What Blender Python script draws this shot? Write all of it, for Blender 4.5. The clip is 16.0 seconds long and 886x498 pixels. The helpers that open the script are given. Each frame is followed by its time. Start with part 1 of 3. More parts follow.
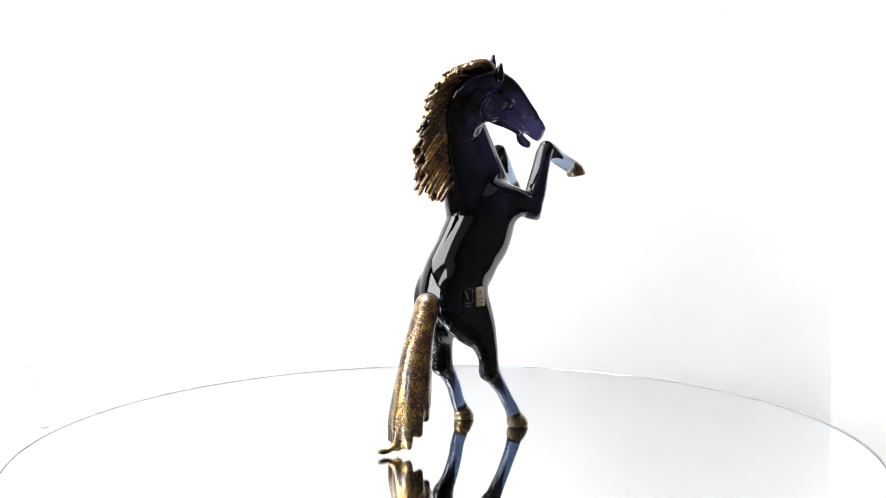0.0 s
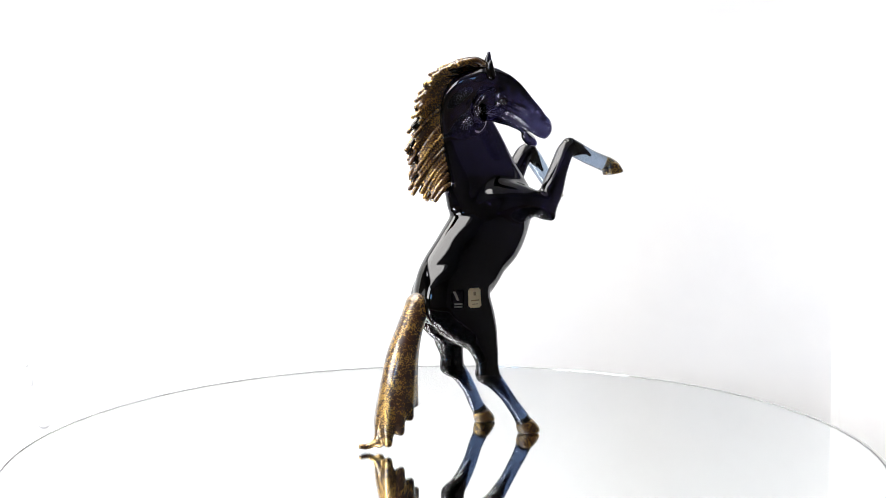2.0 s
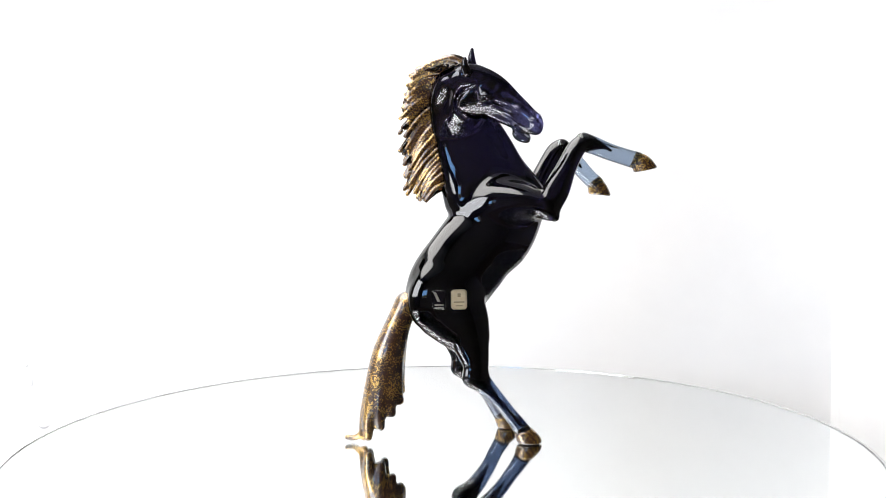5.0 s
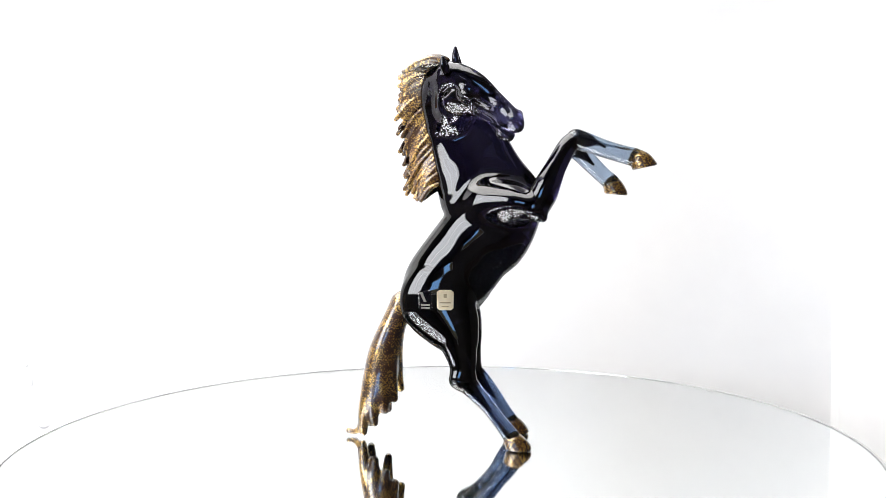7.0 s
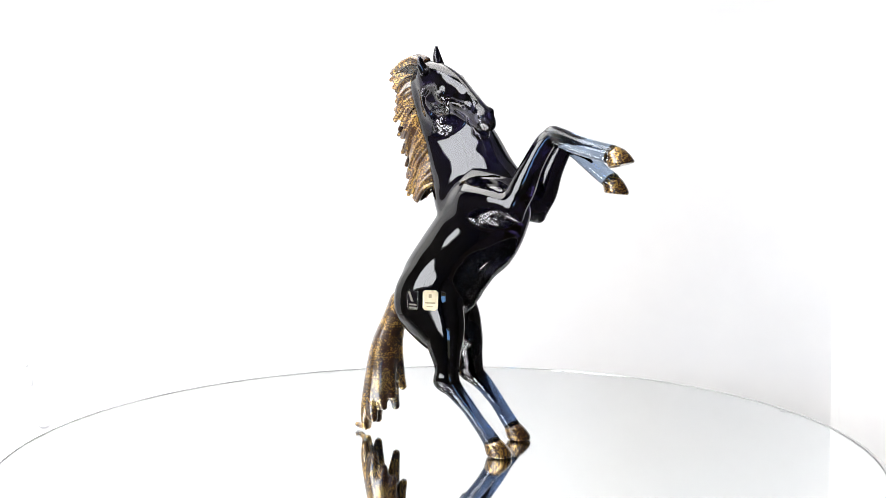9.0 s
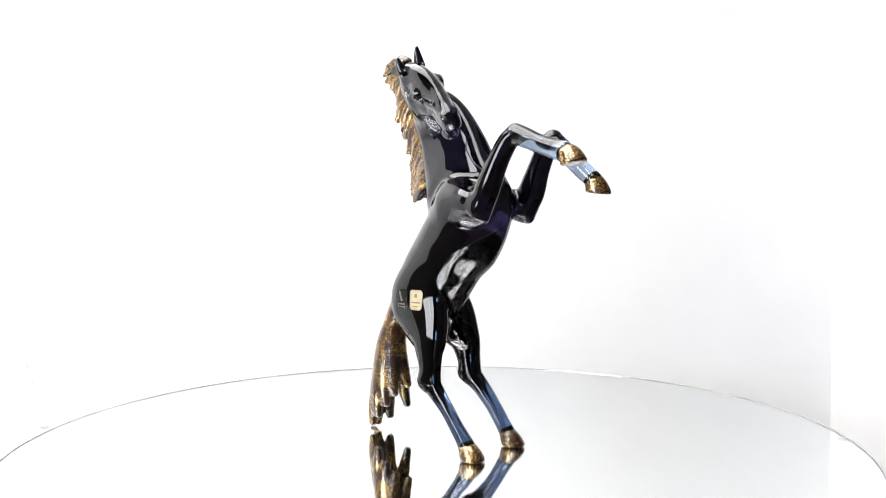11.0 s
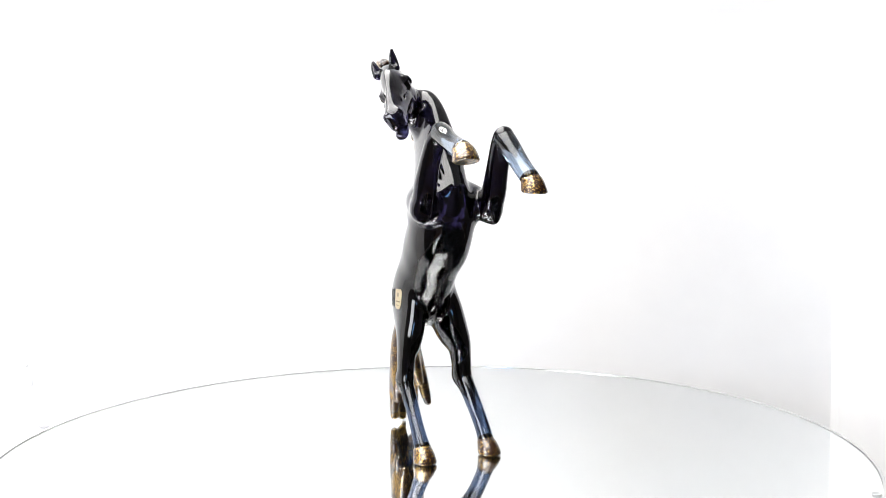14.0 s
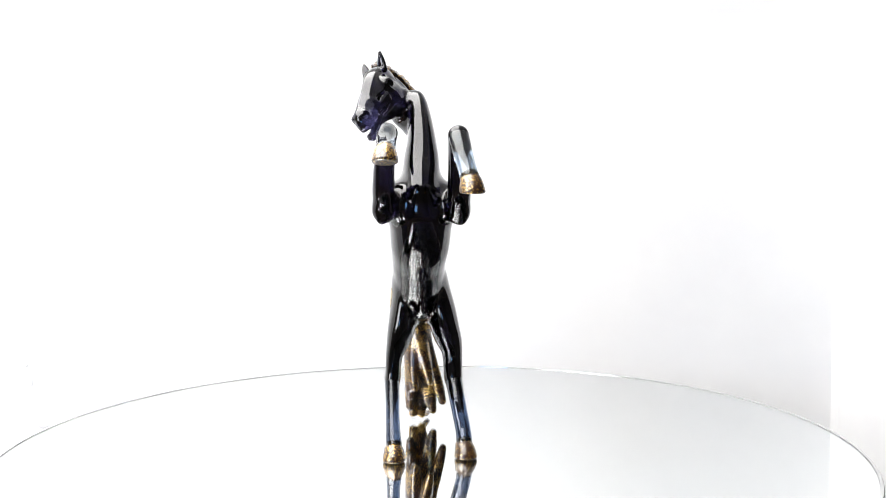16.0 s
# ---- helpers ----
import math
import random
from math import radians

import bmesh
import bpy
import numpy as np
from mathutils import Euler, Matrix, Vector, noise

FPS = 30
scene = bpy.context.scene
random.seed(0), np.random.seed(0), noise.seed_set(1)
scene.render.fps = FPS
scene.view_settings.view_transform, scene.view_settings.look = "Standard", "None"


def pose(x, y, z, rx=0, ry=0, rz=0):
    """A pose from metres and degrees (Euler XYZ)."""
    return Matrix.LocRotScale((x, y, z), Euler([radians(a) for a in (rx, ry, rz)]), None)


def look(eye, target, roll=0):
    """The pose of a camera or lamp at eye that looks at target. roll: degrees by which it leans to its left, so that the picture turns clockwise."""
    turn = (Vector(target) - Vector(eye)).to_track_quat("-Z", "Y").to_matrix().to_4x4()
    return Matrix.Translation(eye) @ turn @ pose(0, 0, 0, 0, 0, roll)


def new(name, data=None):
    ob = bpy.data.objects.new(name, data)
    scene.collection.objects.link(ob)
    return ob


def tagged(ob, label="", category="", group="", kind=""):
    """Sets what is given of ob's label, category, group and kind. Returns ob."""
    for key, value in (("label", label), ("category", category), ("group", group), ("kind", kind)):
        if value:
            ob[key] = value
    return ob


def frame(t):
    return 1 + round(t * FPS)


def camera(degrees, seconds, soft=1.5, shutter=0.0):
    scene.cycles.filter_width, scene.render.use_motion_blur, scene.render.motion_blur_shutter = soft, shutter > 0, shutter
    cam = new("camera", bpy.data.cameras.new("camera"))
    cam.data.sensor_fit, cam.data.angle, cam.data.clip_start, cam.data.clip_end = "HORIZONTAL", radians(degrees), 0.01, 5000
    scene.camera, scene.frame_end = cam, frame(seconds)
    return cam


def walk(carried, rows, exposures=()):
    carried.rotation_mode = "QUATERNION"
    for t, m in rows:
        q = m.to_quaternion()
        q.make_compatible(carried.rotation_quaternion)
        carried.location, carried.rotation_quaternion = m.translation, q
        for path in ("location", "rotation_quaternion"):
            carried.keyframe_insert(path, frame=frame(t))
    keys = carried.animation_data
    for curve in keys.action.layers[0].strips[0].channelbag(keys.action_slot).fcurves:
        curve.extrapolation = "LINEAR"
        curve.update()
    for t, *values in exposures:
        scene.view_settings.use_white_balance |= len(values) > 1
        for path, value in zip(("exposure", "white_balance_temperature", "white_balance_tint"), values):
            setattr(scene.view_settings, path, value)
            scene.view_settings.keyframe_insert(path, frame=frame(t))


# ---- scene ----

SECONDS = 16.0
# ---- camera: stands still in front of the booth ----
cam = camera(51.6, SECONDS, soft=0.65)
EYE = Vector((0.0, -1.0, 0.2545))
YAW, TILT = 0.0095, 0.0476
AIM = EYE + Vector((math.sin(YAW) * math.cos(TILT), math.cos(YAW) * math.cos(TILT), -math.sin(TILT)))
walk(cam, [(0.0, look(EYE, AIM, -0.378)), (SECONDS, look(EYE, AIM, -0.378))])

# ---- world, large lights ----
scene.view_settings.exposure = 0.0
world = bpy.data.worlds.new("sky")
scene.world = world
world.use_nodes = True
wn = world.node_tree.nodes
sky = wn.new("ShaderNodeTexSky")
sky.sky_type, sky.sun_disc = "NISHITA", False
sky.sun_elevation, sky.sun_rotation = radians(40), radians(250)
wn["Background"].inputs["Strength"].default_value = 0.1
world.node_tree.links.new(sky.outputs[0], wn["Background"].inputs["Color"])


def area_lamp(name, eye, target, w, h, watts, colour):
    data = bpy.data.lights.new(name, "AREA")
    data.shape, data.size, data.size_y, data.energy, data.color = "RECTANGLE", w, h, watts, colour
    ob = new(name, data)
    ob.matrix_world = look(eye, target)
    return ob


# daylight standing in the window opening; the lit panel under the booth's roof
area_lamp("window_daylight", (-1.93, -1.45, 0.88), (0.0, -1.2, 0.5), 1.4, 1.15, 60, (0.95, 0.96, 1.0))
area_lamp("booth_panel_light", (-0.56, -0.2, 1.13), (-0.55, -0.2, 0.0), 1.4, 1.25, 49, (1.0, 0.98, 0.96))
area_lamp("blue_daylight", (-1.35, -3.13, 0.58), (0.0, -0.2, 0.3), 0.6, 0.5, 9, (0.22, 0.5, 1.0))


# ---- materials ----
def material(name):
    m = bpy.data.materials.new(name)
    m.use_nodes = True
    return m, m.node_tree.nodes, m.node_tree.links, m.node_tree.nodes["Principled BSDF"]


def noise_of(nodes, links, scale, detail=3.0, rough=0.55):
    co = nodes.new("ShaderNodeTexCoord")
    n = nodes.new("ShaderNodeTexNoise")
    n.inputs["Scale"].default_value, n.inputs["Detail"].default_value = scale, detail
    n.inputs["Roughness"].default_value = rough
    links.new(co.outputs["Object"], n.inputs["Vector"])
    return n


def ramp_of(nodes, links, source, stops):
    r = nodes.new("ShaderNodeValToRGB")
    for e, (at, col) in zip(r.color_ramp.elements, (stops[0], stops[-1])):
        e.position, e.color = at, (*col, 1)
    for at, col in stops[1:-1]:
        r.color_ramp.elements.new(at).color = (*col, 1)
    links.new(source, r.inputs["Fac"])
    return r


def bump_of(nodes, links, source, b, strength, distance):
    n = nodes.new("ShaderNodeBump")
    n.inputs["Strength"].default_value, n.inputs["Distance"].default_value = strength, distance
    links.new(source, n.inputs["Height"])
    links.new(n.outputs[0], b.inputs["Normal"])
    return n


def matt(name, low, high, scale, rough=0.6, bump=0.1, deep=0.001, fine=None):
    m, nodes, links, b = material(name)
    n = noise_of(nodes, links, scale)
    r = ramp_of(nodes, links, n.outputs["Fac"], [(0.3, low), (0.7, high)])
    links.new(r.outputs[0], b.inputs["Base Color"])
    b.inputs["Roughness"].default_value = rough
    f = noise_of(nodes, links, fine or scale * 12)
    bump_of(nodes, links, f.outputs["Fac"], b, bump, deep)
    return m


def body_glass():
    """Near-black violet glass that thins out to a clearer violet at the head."""
    m, nodes, links, b = material("dark_violet_glass")
    co = nodes.new("ShaderNodeTexCoord")
    sep = nodes.new("ShaderNodeVectorMath")
    sep.operation = "DISTANCE"
    sep.inputs[1].default_value = (0.088, -0.07, 0.342)
    links.new(co.outputs["Object"], sep.inputs[0])
    r = ramp_of(nodes, links, sep.outputs["Value"], [(0.0, (0.045, 0.045, 0.11)), (0.018, (0.02, 0.019, 0.052)), (0.04, (0.006, 0.005, 0.018)), (0.085, (0.004, 0.003, 0.011)), (0.14, (0.0006, 0.0006, 0.0013))])
    links.new(r.outputs[0], b.inputs["Base Color"])
    b.inputs["Transmission Weight"].default_value = 1.0
    b.inputs["Roughness"].default_value = 0.0
    b.inputs["IOR"].default_value = 1.52
    n = noise_of(nodes, links, 38.0, 1.0)
    bump_of(nodes, links, n.outputs["Fac"], b, 0.025, 0.002)
    return m


def clear_glass(name, colour, bump=0.08):
    m, nodes, links, b = material(name)
    n = noise_of(nodes, links, 60.0, 1.0)
    r = ramp_of(nodes, links, n.outputs["Fac"], [(0.3, tuple(c * 0.9 for c in colour)), (0.7, colour)])
    links.new(r.outputs[0], b.inputs["Base Color"])
    b.inputs["Transmission Weight"].default_value = 1.0
    b.inputs["Roughness"].default_value = 0.0
    b.inputs["IOR"].default_value = 1.5
    if bump:
        bump_of(nodes, links, n.outputs["Fac"], b, bump, 0.002)
    return m


def gold_glass(name, speck, low, high, cut, bump=0.3, patch=0.35):
    """Amber-brown glass with gold leaf broken into flecks under a clear skin."""
    m, nodes, links, b = material(name)
    n = noise_of(nodes, links, speck, 2.0, 0.6)
    big = noise_of(nodes, links, speck * 0.09, 2.0)
    add = nodes.new("ShaderNodeMath")
    add.operation = "MULTIPLY_ADD"
    add.inputs[1].default_value = patch
    links.new(big.outputs["Fac"], add.inputs[0])
    links.new(n.outputs["Fac"], add.inputs[2])
    r = ramp_of(nodes, links, add.outputs[0], [(cut - 0.03, low), (cut + 0.03, high)])
    links.new(r.outputs[0], b.inputs["Base Color"])
    f = ramp_of(nodes, links, add.outputs[0], [(cut - 0.03, (0, 0, 0)), (cut + 0.03, (1, 1, 1))])
    links.new(f.outputs[0], b.inputs["Metallic"])
    b.inputs["Roughness"].default_value = 0.3
    b.inputs["Coat Weight"].default_value = 1.0
    b.inputs["Coat Roughness"].default_value = 0.02
    bump_of(nodes, links, n.outputs["Fac"], b, bump, 0.0012)
    return m


def plain(name, colour, rough=0.5, metal=0.0):
    m, nodes, links, b = material(name)
    b.inputs["Base Color"].default_value = (*colour, 1)
    b.inputs["Roughness"].default_value, b.inputs["Metallic"].default_value = rough, metal
    return m


M_BODY = body_glass()
M_FORE = clear_glass("pale_blue_glass", (0.3, 0.38, 0.5))
M_HIND = clear_glass("smoky_blue_glass", (0.062, 0.093, 0.175))
M_MANE = gold_glass("gold_leaf_glass", 620.0, (0.05, 0.018, 0.004), (0.56, 0.33, 0.09), 0.765, 0.45, 0.4)
M_VEIN = clear_glass("navy_glass", (0.012, 0.018, 0.055))
M_CORE = clear_glass("dark_amber_glass", (0.035, 0.012, 0.003))
M_TAIL = gold_glass("dark_gold_leaf_glass", 640.0, (0.03, 0.0105, 0.0032), (0.54, 0.33, 0.1), 0.862, 0.3, 0.6)
M_HOOF = gold_glass("amber_gold_glass", 520.0, (0.035, 0.012, 0.0025), (0.56, 0.34, 0.09), 0.73, 0.2)
M_EYE = plain("black_eye_glass", (0.006, 0.005, 0.008), 0.03)
M_PAPER = matt("cream_foil_paper", (0.84, 0.72, 0.5), (0.9, 0.8, 0.6), 300.0, 0.4, 0.05, 0.0002)
M_PAPER.node_tree.nodes["Principled BSDF"].inputs["Metallic"].default_value = 0.45
M_INK = plain("brown_ink", (0.42, 0.33, 0.2), 0.5)
M_BLACK = plain("black_label_film", (0.006, 0.005, 0.008), 0.03)
M_SILVER = plain("silver_print", (0.26, 0.25, 0.22), 0.45, 0.2)
M_WHITE = matt("white_booth_fabric", (0.8, 0.8, 0.8), (0.84, 0.84, 0.835), 6.0, 0.9, 0.15, 0.0006, 900.0)
# grey painted in place of the shade in the lining's creases
M_CREASE_SHADE = matt("grey_crease_shade", (0.66, 0.66, 0.67), (0.76, 0.76, 0.77), 60.0, 0.9, 0.1, 0.0005)
M_WALL = matt("grey_brown_wall_paint", (0.1, 0.09, 0.085), (0.13, 0.12, 0.11), 3.0, 0.7, 0.1, 0.001)
M_CEIL = matt("dim_ceiling_paint", (0.2, 0.195, 0.19), (0.24, 0.235, 0.23), 3.0, 0.8, 0.1, 0.001)
M_FLOOR = matt("dark_floor_boards", (0.06, 0.04, 0.028), (0.11, 0.075, 0.05), 5.0, 0.5, 0.2, 0.001)
M_FRAME = matt("white_window_paint", (0.72, 0.72, 0.71), (0.8, 0.8, 0.79), 12.0, 0.4, 0.05, 0.0005)
M_BASE = matt("black_turntable_plastic", (0.02, 0.02, 0.022), (0.035, 0.035, 0.037), 40.0, 0.4, 0.1, 0.0004)
M_PLINTH = matt("white_plinth_laminate", (0.74, 0.74, 0.73), (0.8, 0.8, 0.79), 8.0, 0.5, 0.05, 0.0005)
M_PANE = material("top_glass")
M_PANE[3].inputs["Transmission Weight"].default_value, M_PANE[3].inputs["Roughness"].default_value = 1.0, 0.0
M_PANE[3].inputs["Base Color"].default_value = (0.985, 0.995, 0.99, 1)
M_PANE = M_PANE[0]
M_EDGE = plain("ground_glass_edge", (0.47, 0.475, 0.475), 1.0)
M_EDGE.node_tree.nodes["Principled BSDF"].inputs["Specular IOR Level"].default_value = 0.0
M_MIRROR = plain("mirror_silver", (0.95, 0.955, 0.955), 0.0, 1.0)

# ---- mesh helpers ----
def part(name, bm, mat, parent=None, label=""):
    me = bpy.data.meshes.new(name)
    bm.to_mesh(me)
    bm.free()
    me.materials.append(mat)
    ob = new(name, me)
    ob.parent = parent
    return tagged(ob, label)


def smooth(ob):
    ob.data.polygons.foreach_set("use_smooth", [True] * len(ob.data.polygons))
    return ob


def box(bm, lo, hi, bevel=0.0):
    lo, hi = Vector(lo), Vector(hi)
    m = Matrix.Translation((lo + hi) / 2) @ Matrix.Diagonal((*(hi - lo), 1))
    g = bmesh.ops.create_cube(bm, size=1, matrix=m)
    if bevel:
        vs = set(g["verts"])
        bmesh.ops.bevel(bm, geom=[e for e in bm.edges if e.verts[0] in vs], offset=bevel, segments=2, affect="EDGES")


def box_ob(name, lo, hi, mat, parent=None, bevel=0.0, label=""):
    bm = bmesh.new()
    box(bm, lo, hi, bevel)
    return part(name, bm, mat, parent, label)


def lathe(bm, outline, steps=96, centre=(0, 0)):
    """Turn an outline of (radius, height) about the upright axis; closed at radius 0."""
    rings = []
    for r, z in outline:
        if r == 0:
            rings.append([bm.verts.new((centre[0], centre[1], z))])
        else:
            rings.append([bm.verts.new((centre[0] + r * math.cos(a), centre[1] + r * math.sin(a), z)) for a in (2 * math.pi * i / steps for i in range(steps))])
    for a, b in zip(rings, rings[1:]):
        for i in range(steps):
            j = (i + 1) % steps
            q = [a[i % len(a)], a[j % len(a)], b[j % len(b)], b[i % len(b)]]
            q = [v for k, v in enumerate(q) if v not in q[:k]]
            if len(q) > 2:
                bm.faces.new(q)
    bmesh.ops.recalc_face_normals(bm, faces=bm.faces)


# ---- blown-glass shapes: distance fields in millimetres, skinned by a net ----
def spline(rows, sub):
    """Catmull-Rom through the rows."""
    a = np.array(rows, float)
    if len(a) < 3 or sub < 2:
        return a
    e = np.vstack([2 * a[0] - a[1], a, 2 * a[-1] - a[-2]])
    out = []
    for i in range(1, len(e) - 2):
        for k in range(sub):
            t = k / sub
            p0, p1, p2, p3 = e[i - 1:i + 3]
            out.append(0.5 * (2 * p1 + (p2 - p0) * t + (2 * p0 - 5 * p1 + 4 * p2 - p3) * t * t + (3 * p1 - p0 - 3 * p2 + p3) * t ** 3))
    return np.array(out + [a[-1]])


def loft(rows, lateral=(0, 1, 0), sub=5, power=2.0):
    """A limb through rows of x, y, z, depth radius, lateral radius."""
    s = spline(rows, sub)
    lat = np.array(lateral, float)
    lat /= np.linalg.norm(lat)
    reach = s[:, 3:].max() + 16
    low, top = s[:, :3].min(0) - reach, s[:, :3].max(0) + reach

    def f(W):
        d_all = np.full(len(W), 1e3)
        inside = np.nonzero(((W > low) & (W < top)).all(1))[0]
        if not len(inside):
            return d_all
        P = W[inside]
        d = np.full(len(P), 1e3)
        for A, B in zip(s, s[1:]):
            m = max(A[3], A[4], B[3], B[4]) + 16
            lo, hi = np.minimum(A[:3], B[:3]) - m, np.maximum(A[:3], B[:3]) + m
            near = np.nonzero(((P > lo) & (P < hi)).all(1))[0]
            if not len(near):
                continue
            Q = P[near]
            ab = B[:3] - A[:3]
            t = np.clip((Q - A[:3]) @ ab / (ab @ ab + 1e-9), 0, 1)[:, None]
            r = Q - (A[:3] + t * ab)
            a, b = (A[3] + t * (B[3] - A[3]))[:, 0], (A[4] + t * (B[4] - A[4]))[:, 0]
            l2 = (r @ lat) ** 2
            q2 = np.maximum((r * r).sum(1) - l2, 0)
            n = np.sqrt(q2 / a ** 2 + l2 / b ** 2)
            g = np.sqrt(q2 / a ** 4 + l2 / b ** 4) + 1e-6
            v = np.where(n < 0.2, -np.minimum(a, b) * 0.8, n * (n - 1) / g)
            if power != 2.0:
                # flatter sides
                n = ((q2 / a ** 2) ** (power / 2) + (l2 / b ** 2) ** (power / 2)) ** (1 / power) + 1e-6
                v = np.where(n < 0.2, -np.minimum(a, b) * 0.8, np.sqrt(q2 + l2) * (1 - 1 / n))
            d[near] = np.minimum(d[near], v)
        d_all[inside] = d
        return d_all
    return f


def ring(c, axes, big, small, flat=1.0):
    """A torus round the second of the axes."""
    c = np.array(c, float)

    def f(P):
        d = np.full(len(P), 1e3)
        near = np.nonzero((np.abs(P - c) < big + 14).all(1))[0]
        q = (P[near] - c) @ axes.T
        d[near] = np.hypot(np.hypot(q[:, 0], q[:, 2] * flat) - big, q[:, 1]) - small
        return d
    return f


def rod(*rows, sub=3):
    """A round limb through rows of x, y, z, radius."""
    return loft([(*r, r[3]) for r in rows], sub=sub)


def blob(c, r, axes=None):
    c, r = np.array(c, float), np.array(r, float)
    ax = np.eye(3) if axes is None else axes

    def f(P):
        d = np.full(len(P), 1e3)
        m = r.max() + 16
        near = np.nonzero((np.abs(P - c) < m).all(1))[0]
        q = (P[near] - c) @ ax.T
        n = np.sqrt(((q / r) ** 2).sum(1))
        g = np.sqrt(((q / r ** 2) ** 2).sum(1)) + 1e-6
        d[near] = np.where(n < 0.2, -r.min() * 0.8, n * (n - 1) / g)
        return d
    return f


def smin(a, b, k):
    h = np.clip(k - np.abs(a - b), 0, None) / k
    return np.minimum(a, b) - h * h * k / 4


def union(items):
    """items: (field, blend radius); a negative radius carves."""
    def f(P):
        d = items[0][0](P)
        for g, k in items[1:]:
            d = smin(d, g(P), k) if k > 0 else -smin(-d, g(P), -k)
        return d
    return f


def cut_below(f, point, normal, k=2.0):
    """Keep what lies on the normal's side of a plane, with a rounded rim."""
    p, n = np.array(point, float), np.array(normal, float)
    n /= np.linalg.norm(n)
    return lambda P: -smin(-f(P), (P - p) @ n, k)


def skin(name, f, lo, hi, step, mat, parent, label="", relax=0):
    lo = np.array(lo, float)
    axes = [np.arange(lo[i], hi[i] + step, step) for i in range(3)]
    G = np.stack(np.meshgrid(*axes, indexing="ij"), -1)
    n = np.array(G.shape[:3])
    # blocks far from the surface need only their sign
    side = 5
    blocks = [np.arange(0, k, side) for k in n]
    B = np.stack(np.meshgrid(*blocks, indexing="ij"), -1)
    middle = lo + step * (B + (side - 1) / 2)
    far = f(middle.reshape(-1, 3)).reshape(B.shape[:3])
    coarse = np.repeat(np.repeat(np.repeat(far, side, 0), side, 1), side, 2)[:n[0], :n[1], :n[2]]
    F = coarse.copy()
    near = np.abs(coarse) < step * side * 2.2 + 2
    F[near] = f(G[near])
    total, count = np.zeros((*(n - 1), 3)), np.zeros(n - 1)
    base = np.stack(np.meshgrid(*[np.arange(k - 1) for k in n], indexing="ij"), -1).astype(float)

    def corner(o):
        return F[o[0]:n[0] - 1 + o[0], o[1]:n[1] - 1 + o[1], o[2]:n[2] - 1 + o[2]]
    for ax in range(3):
        for u in (0, 1):
            for v in (0, 1):
                o = [u, v]
                o.insert(ax, 0)
                e = list(o)
                e[ax] = 1
                a, b = corner(o), corner(e)
                hit = (a < 0) != (b < 0)
                t = np.where(hit, a / np.where(hit, a - b, 1), 0)
                for k in range(3):
                    total[..., k] += np.where(hit, o[k] + (t if k == ax else 0), 0)
                count += hit
    live = count > 0
    ids = np.full(live.shape, -1)
    ids[live] = np.arange(live.sum())
    V = lo + step * (base[live] + total[live] / count[live][:, None])
    quads = []
    for ax in range(3):
        o = [0, 0, 0]
        o[ax] = 1
        A = F[:n[0] - o[0], :n[1] - o[1], :n[2] - o[2]]
        B = F[o[0]:, o[1]:, o[2]:]
        I = np.argwhere((A < 0) != (B < 0))
        b1, b2 = [(1, 2), (2, 0), (0, 1)][ax]
        I = I[(I[:, b1] > 0) & (I[:, b2] > 0)]
        I = I[(I[:, b1] < n[b1] - 1) & (I[:, b2] < n[b2] - 1)]
        d1, d2 = np.zeros(3, int), np.zeros(3, int)
        d1[b1], d2[b2] = 1, 1
        q = np.stack([ids[tuple((I - s).T)] for s in (d1 + d2, d2, 0 * d1, d1)], 1)
        inside = A[tuple(I.T)] < 0
        quads.append(np.where(inside[:, None], q, q[:, ::-1]))
    quads = np.concatenate(quads)
    quads = quads[(quads >= 0).all(1)]
    V = settle(f, V)
    # relax the net a little
    e = np.concatenate([quads[:, [a, (a + 1) % 4]] for a in range(4)])
    deg = np.bincount(e.ravel(), minlength=len(V))[:, None]
    for _ in range(relax):
        tot = np.stack([np.bincount(e[:, 0], V[e[:, 1], k], len(V)) + np.bincount(e[:, 1], V[e[:, 0], k], len(V)) for k in range(3)], 1)
        V = V + 0.6 * (tot / np.maximum(deg, 1) - V)
    me = bpy.data.meshes.new(name)
    me.from_pydata((V / 1000).tolist(), [], quads.tolist())
    me.materials.append(mat)
    ob = new(name, me)
    ob.parent = parent
    return tagged(smooth(ob), label)


def settle(f, V, turns=3, at=0.0):
    """Slide points onto the surface of f."""
    h = 0.25
    for _ in range(turns):
        d = f(V)
        g = np.stack([(f(V + h * e) - f(V - h * e)) / (2 * h) for e in np.eye(3)], 1)
        step = ((d - at) / ((g * g).sum(1) + 1e-3))[:, None] * g
        V = V - np.clip(step, -1.2, 1.2)
    return V


# ---- the booth: white lining on three sides, seams, lit roof ----
H = 0.75
FLOOR_Z, TOP = -0.80, 1.15
EAST = 0.776
WEST = -1.3
booth = [
    box_ob("wall_back", (WEST - 0.03, H, FLOOR_Z), (EAST + 0.03, H + 0.03, TOP), M_WHITE),
    box_ob("wall_east", (EAST, 0.46, FLOOR_Z), (EAST + 0.03, H, TOP), M_WHITE),
    box_ob("wall_west", (WEST - 0.03, 0.12, FLOOR_Z), (WEST, H, TOP), M_WHITE),
    box_ob("ceiling_booth", (WEST - 0.03, -0.98, TOP), (EAST + 0.03, H + 0.03, TOP + 0.03), M_WHITE),
]
tagged(booth[0], "plain white fabric back wall of the photo booth", "wall", kind="structure")
tagged(booth[1], "white fabric side wall of the photo booth", "wall", kind="structure")
tagged(booth[2], "white fabric side wall of the photo booth", "wall", kind="structure")
tagged(booth[3], "white roof of the photo booth", "ceiling", kind="structure")
bm = bmesh.new()
